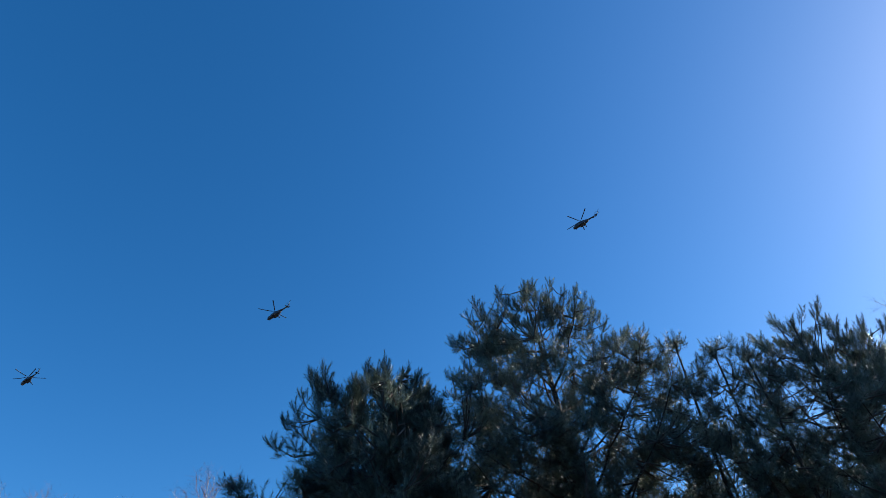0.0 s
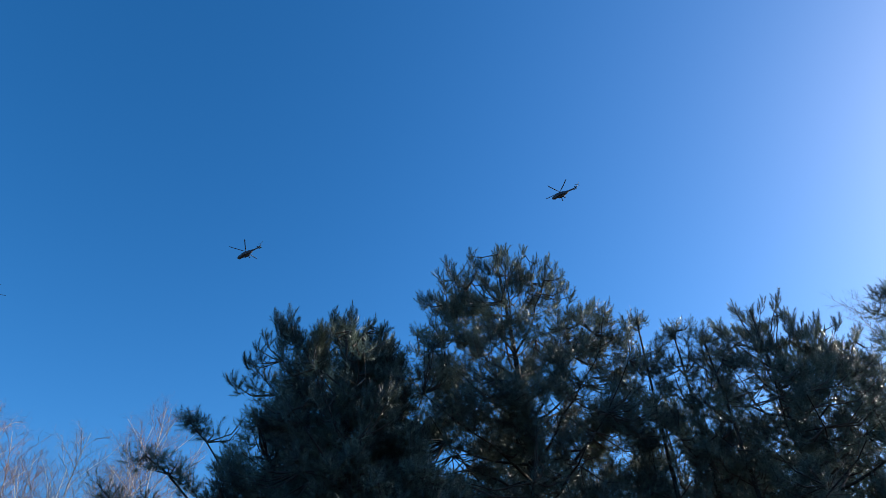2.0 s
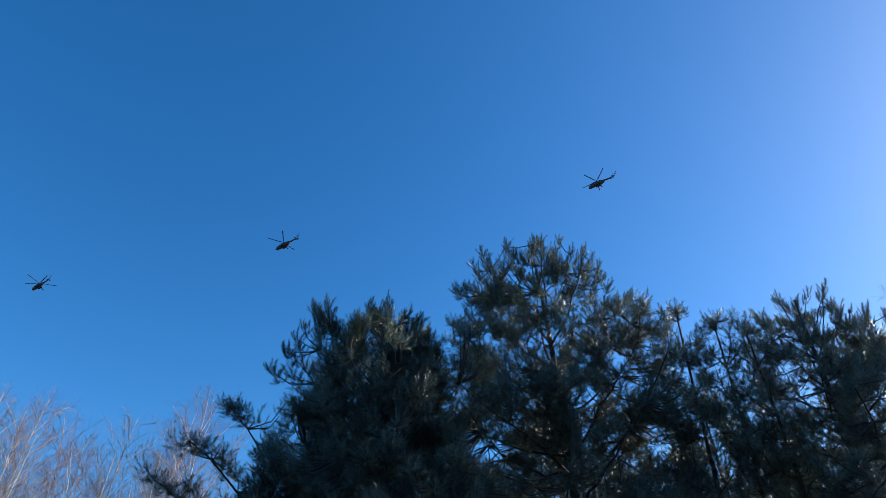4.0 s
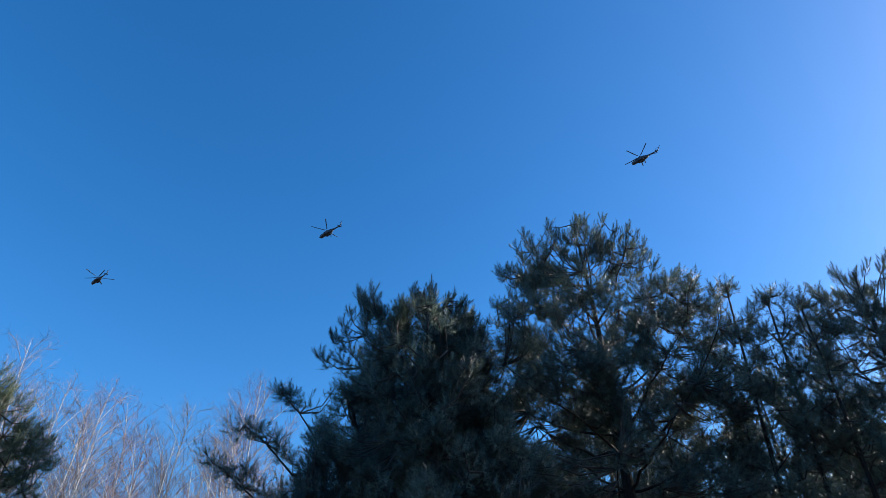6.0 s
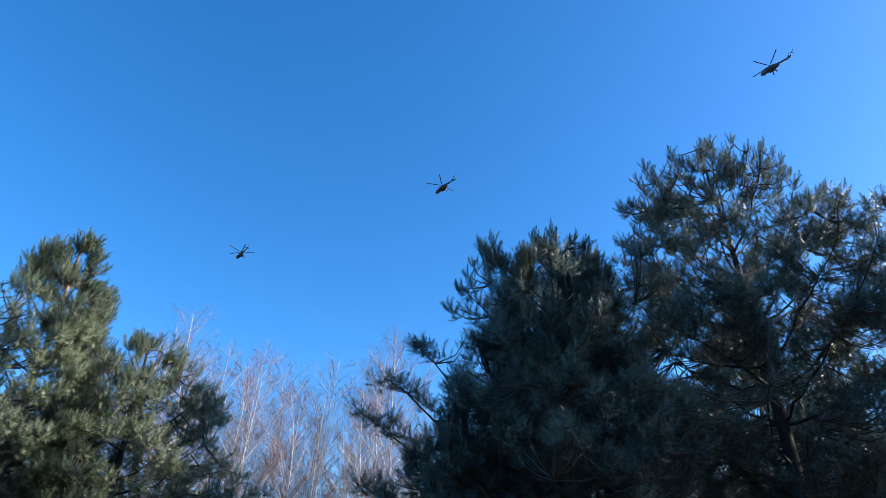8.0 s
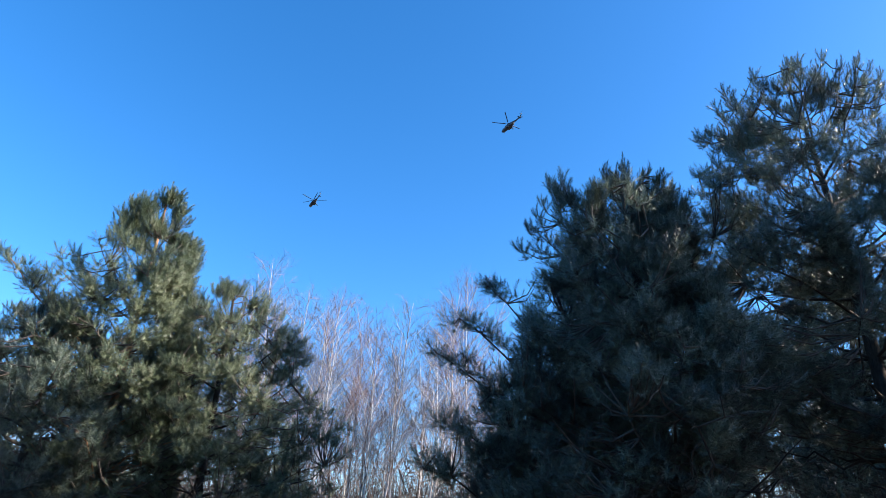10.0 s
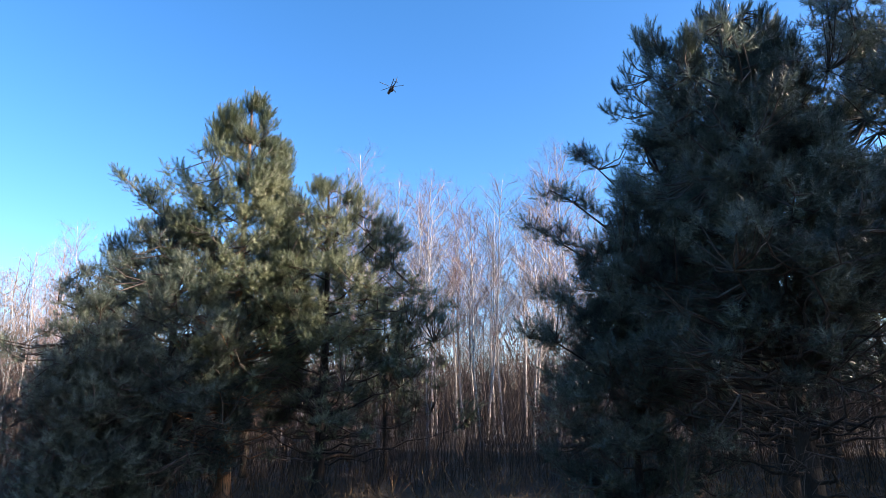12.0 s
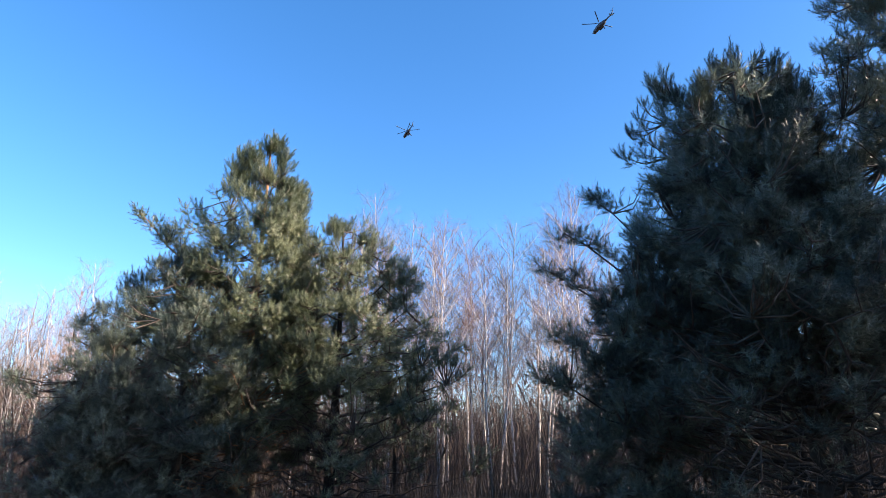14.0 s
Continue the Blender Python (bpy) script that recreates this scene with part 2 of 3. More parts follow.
def pine(label, x, y, height, crown, seed, face=0.0, whorls=15, low=0.16, girth=0.13, lean=(0, 0), shoot=0.2, needle=NEEDLE_SHADED, bark=BARK_DARK, shoots=FULL_SHOOTS, leaders=LEADERS, candle=1.1, tips=0.84,
         clumps=520, dead=22, extra=(), side_depth=0.82, inner=0.3, gaps=-0.06, bare=(0.36, 0.5), group="pines at the clearing"):
    """A pine. crown: rows (share of the height, reach to the viewer's left, to the right), across the line of sight of azimuth 'face'.
    candle: how much longer the upright shoots at the top are, from about the share 'tips' of the height.
    bare: the share of the height below which the foliage thins out, and how fast.
    extra: single long limbs (height of the root, turn, length, rise), with tufts on their outer part."""
    rng = np.random.default_rng(seed)
    tree = tagged(new("pine_tree"), label, "tree", group)
    tree.location = (x, y, 0)
    fa = radians(face)
    right = np.array([math.cos(fa), -math.sin(fa), 0])
    ahead = np.array([math.sin(fa), math.cos(fa), 0])
    rows = np.array(crown, float)
    rows = rows[np.argsort(rows[:, 0])]

    def centre(z):
        k = min(max(z / height, 0), 1)
        return np.array([lean[0] * k ** 1.5 + 0.06 * math.sin(3.1 * k + seed), lean[1] * k ** 1.5 + 0.06 * math.cos(4 * k + seed), z])

    def reach(z, az):
        s = math.cos(az)
        k = z / height
        a = np.interp(k, rows[:, 0], rows[:, 1])
        b = np.interp(k, rows[:, 0], rows[:, 2])
        dp = side_depth * 0.5 * (a + b) + 0.05
        return 1 / math.sqrt((s / max(b if s > 0 else a, 0.05)) ** 2 + (math.sin(az) / dp) ** 2)

    zs = np.linspace(0, height * 0.97, 24)
    tr = girth * (1 - 0.95 * (zs / height) ** 0.8) + 0.008
    tr[0] *= 1.35
    tv, tf = tube([centre(z) for z in zs], tr, 12)
    mesh_object("trunk", tv, [tf], bark, tree)

    limbs = []
    for w in range(whorls):
        k = low + (0.93 - low) * ((w + rng.uniform(-0.3, 0.3)) / (whorls - 1))
        k = min(max(k, 0.05), 0.95)
        count = rng.integers(3, 6)
        a0 = rng.uniform(0, 6.28)
        for q in range(count):
            az = a0 + q * 6.283 / count + rng.uniform(-0.35, 0.35)
            up = np.interp(k, [0, 0.3, 0.65, 0.9, 1], [0.15, 0.35, 0.7, 1.3, 2.0]) * rng.uniform(0.75, 1.25)
            z0 = k * height
            ln = reach(z0, az)
            for _ in range(4):
                ln = 0.5 * ln + 0.5 * reach(min(z0 + ln * up * 0.9, height * 0.995), az)
            ln = min(ln, (height * 0.97 - z0) / up) * rng.uniform(0.72, 0.95)
            limbs.append((z0, az, max(ln, 0.1), up, "crown"))
    for z0, az, ln, up in extra:
        limbs.append((z0, radians(az), ln, up, "extra"))
    for q in range(dead):
        limbs.append((height * rng.uniform(0.08, low + 0.2), rng.uniform(0, 6.28), rng.uniform(0.7, 1.9), rng.uniform(0.05, 0.65), "dead"))

    twigs = Bundle()
    spots, ways, nodes = [], [], []
    for z0, az, ln, up, sort in limbs:
        h = right * math.cos(az) + ahead * math.sin(az)
        u = np.linspace(0, 1, 9)
        bend = rng.uniform(-0.14, 0.14)
        across = np.cross(h, [0, 0, 1])
        curve = 0.45 * u + 0.55 * u ** 2.0
        line = centre(z0) + np.outer(u * ln, h) + np.outer(ln * up * curve, [0, 0, 1]) + np.outer(ln * bend * np.sin(u * 3.1), across)
        line[1:-1] += rng.normal(0, (0.03 if sort == "dead" else 0.012) * ln, (7, 3))
        full = ln * math.sqrt(1 + up * up)
        rad = (0.007 + 0.0075 * full) * (1 - 0.85 * u) + 0.003
        if full > 0.8:
            lv, lf = tube(line, rad, 6)
            mesh_object("limb", lv, [lf], bark if full > 1.5 or sort == "dead" else TWIG_PINE, tree)
        else:
            twigs.add(line, rad, 4)
        if sort == "dead":
            for i in range(int(full / 0.13)):
                k = rng.integers(2, 8)
                d = unit(h * 0.6 + rng.normal(0, 0.6, 3))
                bl = rng.uniform(0.15, 0.6)
                twigs.add([line[k], line[k] + d * bl * 0.5, line[k] + d * bl + [0, 0, -0.05]], [0.006, 0.004, 0.002], 3)
            continue
        nodes.append(line[2:])
        if sort == "extra":
            for i in range(int(full * 9)):
                g = rng.uniform(0.4, 1.0)
                c = np.array([np.interp(g, u, line[:, q]) for q in range(3)]) + across * rng.normal(0, 0.16) + h * rng.normal(0, 0.08)
                c[2] += rng.uniform(-0.08, 0.34) * (1.15 - 0.6 * g)
                spots.append(c), ways.append(unit(h * 0.6 + np.array([0, 0, 0.8]) + across * rng.normal(0, 0.3)))
            spots.append(line[-1]), ways.append(unit(h + np.array([0, 0, 0.8])))
        else:
            spots.append(line[-1]), ways.append(unit(h + np.array([0, 0, 0.3 + up * 0.6])))
    nodes = np.concatenate(nodes)

    # tufts through the crown, thickest towards its outside, with gaps
    zk = np.linspace(rows[0, 0], 1, 60)
    area = np.interp(zk, rows[:, 0], rows[:, 1]) + np.interp(zk, rows[:, 0], rows[:, 2]) + 0.25
    cum = np.cumsum(area) / area.sum()
    made = 0
    shift = Vector((seed * 3.7, 0, 0))
    while made < clumps:
        z = np.interp(rng.uniform(0, 1), cum, zk) * (height - 0.3)
        az = rng.uniform(0, 6.283)
        g = inner + (1 - inner) * rng.uniform(0, 1) ** 0.6
        rough = 1 + 0.32 * noise.noise(Vector((math.cos(az) * 1.3, math.sin(az) * 1.3, z * 1.5)) + shift * 0.7)
        rr = reach(z, az) * g * 0.97 * rough
        h = right * math.cos(az) + ahead * math.sin(az)
        c = centre(z) + h * rr
        full = 0.5 * noise.noise(Vector(c) * 1.15 + shift) + 0.75 * noise.noise(Vector(c) * 3.1 - shift)
        if full < gaps + bare[1] * max(0, bare[0] - z / height):
            continue
        c[2] = min(c[2], height - 0.28)
        steep = np.interp(z / height, [0, 0.5, 0.85, 1], [0.35, 0.6, 1.2, 2.4])
        spots.append(c), ways.append(unit(h * (0.4 + 0.6 * g) + np.array([0, 0, steep])))
        made += 1
    spots, ways = np.array(spots), np.array(ways)
    sp, sd, ss, st = [], [], [], []
    for c, d in zip(spots, ways):
        gap = nodes - c
        cost = np.einsum("ij,ij->i", gap, gap) + 0.8 * np.maximum(gap[:, 2], 0) ** 2
        root = nodes[np.argmin(cost)]
        dist = np.linalg.norm(c - root)
        if 0.06 < dist < 1.6:
            mid = root * 0.45 + c * 0.55 - [0, 0, 0.12 * dist] + rng.normal(0, 0.03, 3)
            twigs.add([root, mid, c + d * 0.05], [0.013, 0.009, 0.005], 4)
        # a bough: two whorls of shoots on its axis and a leader
        tip = c[2] > height * rng.uniform(tips - 0.08, tips + 0.08)
        whorl = rng.integers(3, 6)
        axis = rng.uniform(0.16, 0.3)
        ref = np.cross(d, [0.3, 0.2, 1.0])
        ref = unit(ref)
        oth = np.cross(d, ref)
        count = 2 * whorl + 2
        a = np.arange(count) * (6.283 / whorl) + np.repeat([0, 0.7, 1.5], [whorl, whorl, 2]) + rng.uniform(-0.4, 0.4, count)
        along = np.repeat([0.35, 0.75, 1.0], [whorl, whorl, 2]) + rng.uniform(-0.12, 0.12, count)
        open_ = np.repeat([1.25, 0.9, 0.3], [whorl, whorl, 2]) * (0.55 if tip else 1) + rng.uniform(-0.2, 0.3, count)
        radial = np.cos(a)[:, None] * ref + np.sin(a)[:, None] * oth
        dd = unit(d * np.cos(open_)[:, None] + radial * np.sin(open_)[:, None] + np.array([0, 0, 0.4 if tip else 0.08]))
        sp.append(c + d * ((along - 0.9) * axis)[:, None] + radial * 0.015)
        sd.append(dd)
        ss.append(shoot * rng.uniform(0.7, 1.2, count) * (candle if tip else 1))
        st.append(np.full(count, tip))
    # upright leading shoots
    for q in range(6):
        o = unit(np.array([[rng.normal(0, 0.3), rng.normal(0, 0.3), 1.0]]))
        sp.append(centre(height)[None] - [[0, 0, 0.42]] + 0.05 * o), sd.append(o), ss.append(np.array([shoot * candle * rng.uniform(1.0, 1.35)])), st.append(np.array([True]))
    sp, sd, ss, st = np.concatenate(sp), np.concatenate(sd), np.concatenate(ss), np.concatenate(st)
    v, f = scatter(shoots, sp[~st], sd[~st], ss[~st], rng, upward=True)
    v2, f2 = scatter(leaders, sp[st], sd[st], ss[st], rng, upward=True)
    v, f = np.concatenate([v, v2]), np.concatenate([f, f2 + len(v)])
    tagged(mesh_object("needles", v, [f], needle, tree, "", False), kind="stuff")
    tagged(twigs.make("twig_growth", TWIG_PINE, tree), kind="stuff")
    return tree


def twig_strip(rng, bends=2):
    """A thin drooping twig one long."""
    z = np.linspace(0, 1, bends)
    off = rng.normal(0, 0.06, (bends, 2)) * z[:, None]
    w = 0.014 * (1 - 0.75 * z)
    v, f = [], []
    for i in range(bends):
        v += [(off[i, 0] - w[i] / 2, off[i, 1], z[i]), (off[i, 0] + w[i] / 2, off[i, 1], z[i])]
        if i:
            n = 2 * i
            f += [(n - 2, n - 1, n + 1), (n - 2, n + 1, n)]
    return np.array(v), np.array(f)


STRIPS = [twig_strip(np.random.default_rng(20 + k), 3 if k == 0 else 2) for k in range(6)]


def birch(label, height, seed, spread=0.24, twig=TWIG_GREY, forks=0, limb_count=36, lean=0.5, bare=0.3, group="bare birches behind the pines"):
    rng = np.random.default_rng(seed)
    tree = tagged(new("birch_tree"), label, "tree", group)
    ph = rng.uniform(0, 6.28, 4)
    la = rng.uniform(0, 6.28)

    def centre(z):
        k = z / height
        return np.array([lean * k ** 1.6 * math.cos(la) + 0.3 * math.sin(5 * k + ph[0]) * k, lean * k ** 1.6 * math.sin(la) + 0.3 * math.sin(6 * k + ph[1]) * k, z])

    zs = np.linspace(0, height, 26)
    tr = 0.0056 * height * (1 - 0.92 * (zs / height) ** 1.1) + 0.003
    tv, tf = tube([centre(z) for z in zs], tr, 9)
    mesh_object("trunk", tv, [tf], BARK_BIRCH, tree)
    sp, sd, ss = [], [], []
    bp, bd, bs = [], [], []

    def clothe(line, full, rad):
        n = len(line)
        u = np.linspace(0, 1, n)
        m = max(4, int(full / 0.17))
        for i in range(m):
            uu = 0.15 + 0.85 * (i + rng.uniform(0, 1)) / m
            p = np.array([np.interp(uu, u, line[:, c]) for c in range(3)])
            k = min(n - 2, int(uu * (n - 1)))
            tang = unit(line[k + 1] - line[k])
            d = unit(tang * 0.8 + unit(rng.normal(0, 1, 3)) * 0.8 + np.array([0, 0, 0.25]))
            bl = (0.25 + 0.35 * (1 - uu) * full) * rng.uniform(0.6, 1.3)
            bl = min(bl, 1.1)
            q = np.array([p, p + d * bl * 0.5 + rng.normal(0, 0.03, 3), p + d * bl + [0, 0, 0.05 * bl]])
            bp.append(p), bd.append(d), bs.append(bl)
            cnt = max(4, int(bl / 0.088))
            for c in range(cnt):
                g = rng.uniform(0.1, 1)
                b = q[0] * (1 - g) + q[2] * g
                o = unit(d * 0.7 + unit(rng.normal(0, 1, 3)) * 0.75 + np.array([0, 0, rng.uniform(-0.5, 0.35)]))
                sp.append(b), sd.append(o), ss.append(rng.uniform(0.2, 0.55))

    for q in range(limb_count):
        k = bare + (0.97 - bare) * (q + rng.uniform(0, 1)) / limb_count
        z0 = k * height
        az = q * 2.4 + rng.uniform(-0.5, 0.5)
        ln = height * spread * (1.02 - k) ** 0.62 * rng.uniform(0.7, 1.2) + 0.25
        up = rng.uniform(0.8, 1.7)
        h = np.array([math.cos(az), math.sin(az), 0])
        u = np.linspace(0, 1, 6)
        line = centre(z0) + np.outer(u * ln, h) + np.outer(ln * up * u ** 0.85, [0, 0, 1]) + np.outer(0.09 * ln * np.sin(u * 5 + q), np.cross(h, [0, 0, 1]))
        line[:, 2] = np.minimum(line[:, 2], height * (0.985 + 0.015 * u))
        full = ln * math.sqrt(1 + up * up)
        rad = (0.003 + 0.0032 * full) * (1 - 0.85 * u) + 0.003
        lv, lf = tube(line, rad, 5)
        mesh_object("limb", lv, [lf], BARK_BIRCH if full > 2.4 else twig, tree)
        clothe(line, full, rad)
    for q in range(forks):
        z0 = height * rng.uniform(0.35, 0.55)
        az = rng.uniform(0, 6.28)
        h = np.array([math.cos(az), math.sin(az), 0])
        u = np.linspace(0, 1, 9)
        ln = height * 0.45
        line = centre(z0) + np.outer(ln * 0.3 * np.sqrt(u), h) + np.outer(ln * u, [0, 0, 1])
        lv, lf = tube(line, 0.003 * height * (1 - 0.85 * u) + 0.005, 7)
        mesh_object("limb", lv, [lf], BARK_BIRCH, tree)
        for j in range(8):
            clothe(np.array([line[3 + j % 5], line[3 + j % 5] + unit(h * rng.uniform(-1, 1) + np.array([0, 0, 1.6]) + rng.normal(0, 0.3, 3)) * rng.uniform(1, 2)]), 1.5, None)
    v, f = scatter(STRIPS, np.array(sp), unit(np.array(sd)), np.array(ss), rng)
    tagged(mesh_object("twig_growth", v, [f], twig, tree, "", False), kind="stuff")
    bs = np.array(bs)
    v, f = scatter(STRIPS, np.array(bp), unit(np.array(bd)), bs, rng, thick=1.3 / bs ** 0.5)
    tagged(mesh_object("branch_growth", v, [f], twig, tree, "", False), kind="stuff")
    return tree


# ---- ground ----
def ground():
    n = 90
    s = np.linspace(-1, 1, n)
    g = np.sign(s) * (np.abs(s) ** 2.6) * 3000
    xx, yy = np.meshgrid(g, g)
    r = np.hypot(xx, yy)
    zz = -0.03 - 0.05 * np.sin(xx * 0.7) * np.cos(yy * 0.6) * np.clip(r / 6, 0, 1) * (r < 300)
    v = np.stack([xx, yy, zz], -1).reshape(-1, 3)
    i = np.arange(n - 1)[:, None] * n + np.arange(n - 1)[None]
    f = np.stack([i, i + 1, i + n + 1, i + n], -1).reshape(-1, 4)
    tagged(mesh_object("ground", v, [f], GROUND), "brown forest floor with leaf litter and dry grass", "ground", kind="structure")


ground()

# ---- pines ----
pine("tall sunlit green pine with a pointed top and orange trunk", -3.85, 12.42, 8.25,
     [(0.06, 1.5, 1.4), (0.2, 1.8, 1.6), (0.4, 2.0, 1.8), (0.6, 2.0, 1.4), (0.74, 1.7, 1.1), (0.82, 1.22, 0.95), (0.9, 0.7, 0.64), (0.95, 0.3, 0.32), (0.99, 0.06, 0.06)],
     11, face=-17, bark=BARK_ORANGE, needle=NEEDLE_SUNLIT, low=0.12, inner=0.35, clumps=990, gaps=0.07, shoot=0.205, candle=1.4, tips=0.8, shoots=SHOOTS, bare=(0.48, 1.5), dead=44,
     extra=[(4.3, 178, 2.4, 0.8), (4.1, 172, 1.95, 0.92)])
pine("bushy green pine with a rounded crown", -2.2, 12.82, 6.5,
     [(0.03, 1.2, 2.7), (0.12, 1.3, 3.0), (0.3, 1.5, 3.1), (0.52, 1.5, 2.6), (0.68, 1.4, 2.0), (0.83, 1.1, 1.5), (0.9, 0.8, 1.0), (0.99, 0.3, 0.35)],
     12, face=-10, needle=NEEDLE_SUNLIT, low=0.1, clumps=1040, shoot=0.195, gaps=0.05, shoots=SHOOTS, bare=(0.48, 1.2), dead=44)
pine("broad green pine with a rounded shoulder", -4.95, 12.05, 5.5,
     [(0.03, 2.6, 1.2), (0.15, 3.0, 1.3), (0.4, 2.8, 1.5), (0.66, 2.2, 1.4), (0.8, 1.4, 1.1), (0.9, 0.95, 0.8), (0.99, 0.45, 0.45)],
     13, face=-22, low=0.1, clumps=1120, shoot=0.195, gaps=-0.04, bare=(0.34, 0.6), dead=28)
pine("low broad grey-green pine beside the taller ones", -5.6, 10.7, 3.6,
     [(0.05, 1.0, 1.2), (0.3, 0.95, 1.3), (0.55, 0.8, 1.1), (0.8, 0.55, 0.7), (0.99, 0.2, 0.3)],
     14, face=-30, low=0.08, whorls=10, clumps=490, girth=0.07, shoot=0.195, gaps=-0.08, dead=4, inner=0.2)
pine("dense dark pine with upright shoots at its top", 4.2, 7.35, 6.85,
     [(0.14, 2.6, 0.0), (0.27, 2.7, 0.25), (0.37, 2.6, 1.1), (0.5, 2.2, 1.7), (0.6, 1.6, 1.4), (0.68, 1.35, 1.2), (0.78, 1.6, 1.0), (0.87, 1.58, 0.8), (0.957, 1.15, 0.65), (0.99, 0.75, 0.4)],
     21, face=30, low=0.2, clumps=1500, dead=80, gaps=0.1, bare=(0.44, 1.6), inner=0.15, shoot=0.19,
     lean=(-0.16, 0.1),
     extra=[(3.0, 178, 2.75, 0.62), (2.1, 172, 3.2, 0.36), (3.5, 184, 2.2, 0.72), (2.6, 182, 2.9, 0.5), (1.7, 188, 3.1, 0.25)])
pine("low young pine with dense dark foliage", 2.75, 8.7, 4.1,
     [(0.05, 1.1, 1.3), (0.3, 1.2, 1.5), (0.6, 0.95, 1.3), (0.85, 0.55, 0.7), (0.99, 0.25, 0.3)],
     22, face=17, low=0.1, whorls=9, clumps=430, girth=0.06, dead=6, inner=0.15)
pine("tall dark pine with a broad domed crown", 7.2, 6.95, 8.9,
     [(0.34, 1.2, 1.2), (0.42, 1.9, 2.0), (0.6, 2.2, 2.4), (0.72, 2.15, 2.3), (0.82, 1.95, 1.6), (0.9, 1.65, 1.2), (0.95, 1.35, 0.95), (0.99, 0.95, 0.45)],
     31, face=46, low=0.2, girth=0.16, gaps=0.11, clumps=1620, dead=40, shoot=0.19, lean=(-0.2, 0.2), side_depth=0.86)
pine("dark pine with spreading upswept branches", 10.2, 4.1, 7.5,
     [(0.15, 1.4, 1.8), (0.4, 1.9, 2.2), (0.65, 1.9, 2.0), (0.8, 1.5, 1.5), (0.89, 1.1, 0.9), (0.95, 0.7, 0.55), (0.99, 0.4, 0.3)],
     41, face=68, low=0.16, clumps=1070, shoot=0.19, gaps=0.03)
for k, (x, y, h, aim, text) in enumerate(((8.35, 5.3, 7.3, 57.5, "thin young pine with drooping shoot tips"), (8.7, 4.95, 7.0, 60, "slender young pine with sparse tufts"),
                                          (8.9, 4.55, 6.75, 63, "spindly young pine with bent tips"))):
    pine(text, x, y, h, [(0.3, 0.45, 0.45), (0.7, 0.6, 0.6), (0.88, 0.5, 0.5), (0.99, 0.3, 0.3)],
         42 + k, face=aim, low=0.3, whorls=8, clumps=55, girth=0.06, dead=4, shoot=0.195, gaps=-0.2, tips=1.2)
pine("slender pine with drooping branch tips at the end of the row", 12.7, 2.6, 8.0, [(0.3, 0.8, 0.8), (0.6, 1.1, 1.1), (0.85, 0.75, 0.75), (0.99, 0.25, 0.25)],
     46, face=78, low=0.25, whorls=11, clumps=230, girth=0.08, dead=8, gaps=0.0, tips=1.2)

# pines added behind and beside the near ones, to fill gaps and cast shade
wood = pine("added dense dark pine, mostly hidden, filling gaps and casting shade", 12.2, 12.5, 8.6,
            [(0.28, 1.5, 1.5), (0.45, 2.3, 2.3), (0.7, 1.8, 1.8), (0.9, 1.0, 1.0), (0.99, 0.4, 0.4)],
            51, whorls=10, shoots=FAR_SHOOTS, leaders=FAR_SHOOTS, clumps=85, shoot=0.7, inner=0.1, dead=6, group="pines deeper in the wood")
for x, y, turn in ((6.0, 10.9, 160), (15.2, 9.6, 40), (16.0, 5.4, 110), (9.5, 15.5, 330), (8.5, 20, 20),
                   (13, 18, 75), (17.5, 15, 140), (19, 22, 250), (22, 11, 310)):
    copy_thing(wood, pose(x, y, 0, 0, 0, turn))
for x, y, turn, s in ((-7.4, 15.6, 30, 0.62), (-4.6, 16.2, 190, 0.68), (-1.2, 16.5, 280, 0.5)):
    young = copy_thing(wood, pose(x, y, 0, 0, 0, turn))
    young.scale = (s, s, s)

# unseen pines added to close the clearing's other sides and block sky light
edge = pine("dense green pine out of view, added to block sky light", 10.5, -8.0, 8.5,
            [(0.1, 1.9, 1.9), (0.4, 2.3, 2.3), (0.7, 1.7, 1.7), (0.9, 0.9, 0.9), (0.99, 0.3, 0.3)],
            61, whorls=9, shoots=FAR_SHOOTS, leaders=FAR_SHOOTS, clumps=34, shoot=1.3, inner=0.1, dead=0, group="pines at the edge of the clearing")
ring = np.random.default_rng(9)
for i in range(11):
    az = radians(143 + 14.5 * i + ring.uniform(-4, 4))
    d = ring.uniform(10.5, 14)
    copy_thing(edge, pose(d * math.sin(az), d * math.cos(az), 0, 0, 0, ring.uniform(0, 360)))

# ---- birches ----
kinds = [birch("bare birch with a white trunk and fine grey twigs", 14.5, 51),
         birch("bare birch with a reddish haze of twigs", 13.6, 52, twig=TWIG_RED),
         birch("bare forked birch with a white trunk", 13.5, 53, forks=1),
         birch("slim bare birch with reddish twigs", 12.5, 54, spread=0.19, twig=TWIG_RED)]
spots = [(-3.5, 31.8, 1.03, 0, 0), (0.0, 32, 1.0, 1, 1), (2.7, 31.7, 1.0, 0, 5), (1.7, 34, 1.08, 3, 2)]
for b, (x, y, s, r, tilt) in zip(kinds, spots):
    b.matrix_basis = pose(x, y, -0.05, 0, tilt, r * 70)
    b.scale = (s, s, s)
far_birch = copy_thing(kinds[0], pose(19.4, 4.85, -0.05, 0, 0, 40))
far_birch.scale = (0.76, 0.76, 0.76)
rng = np.random.default_rng(77)


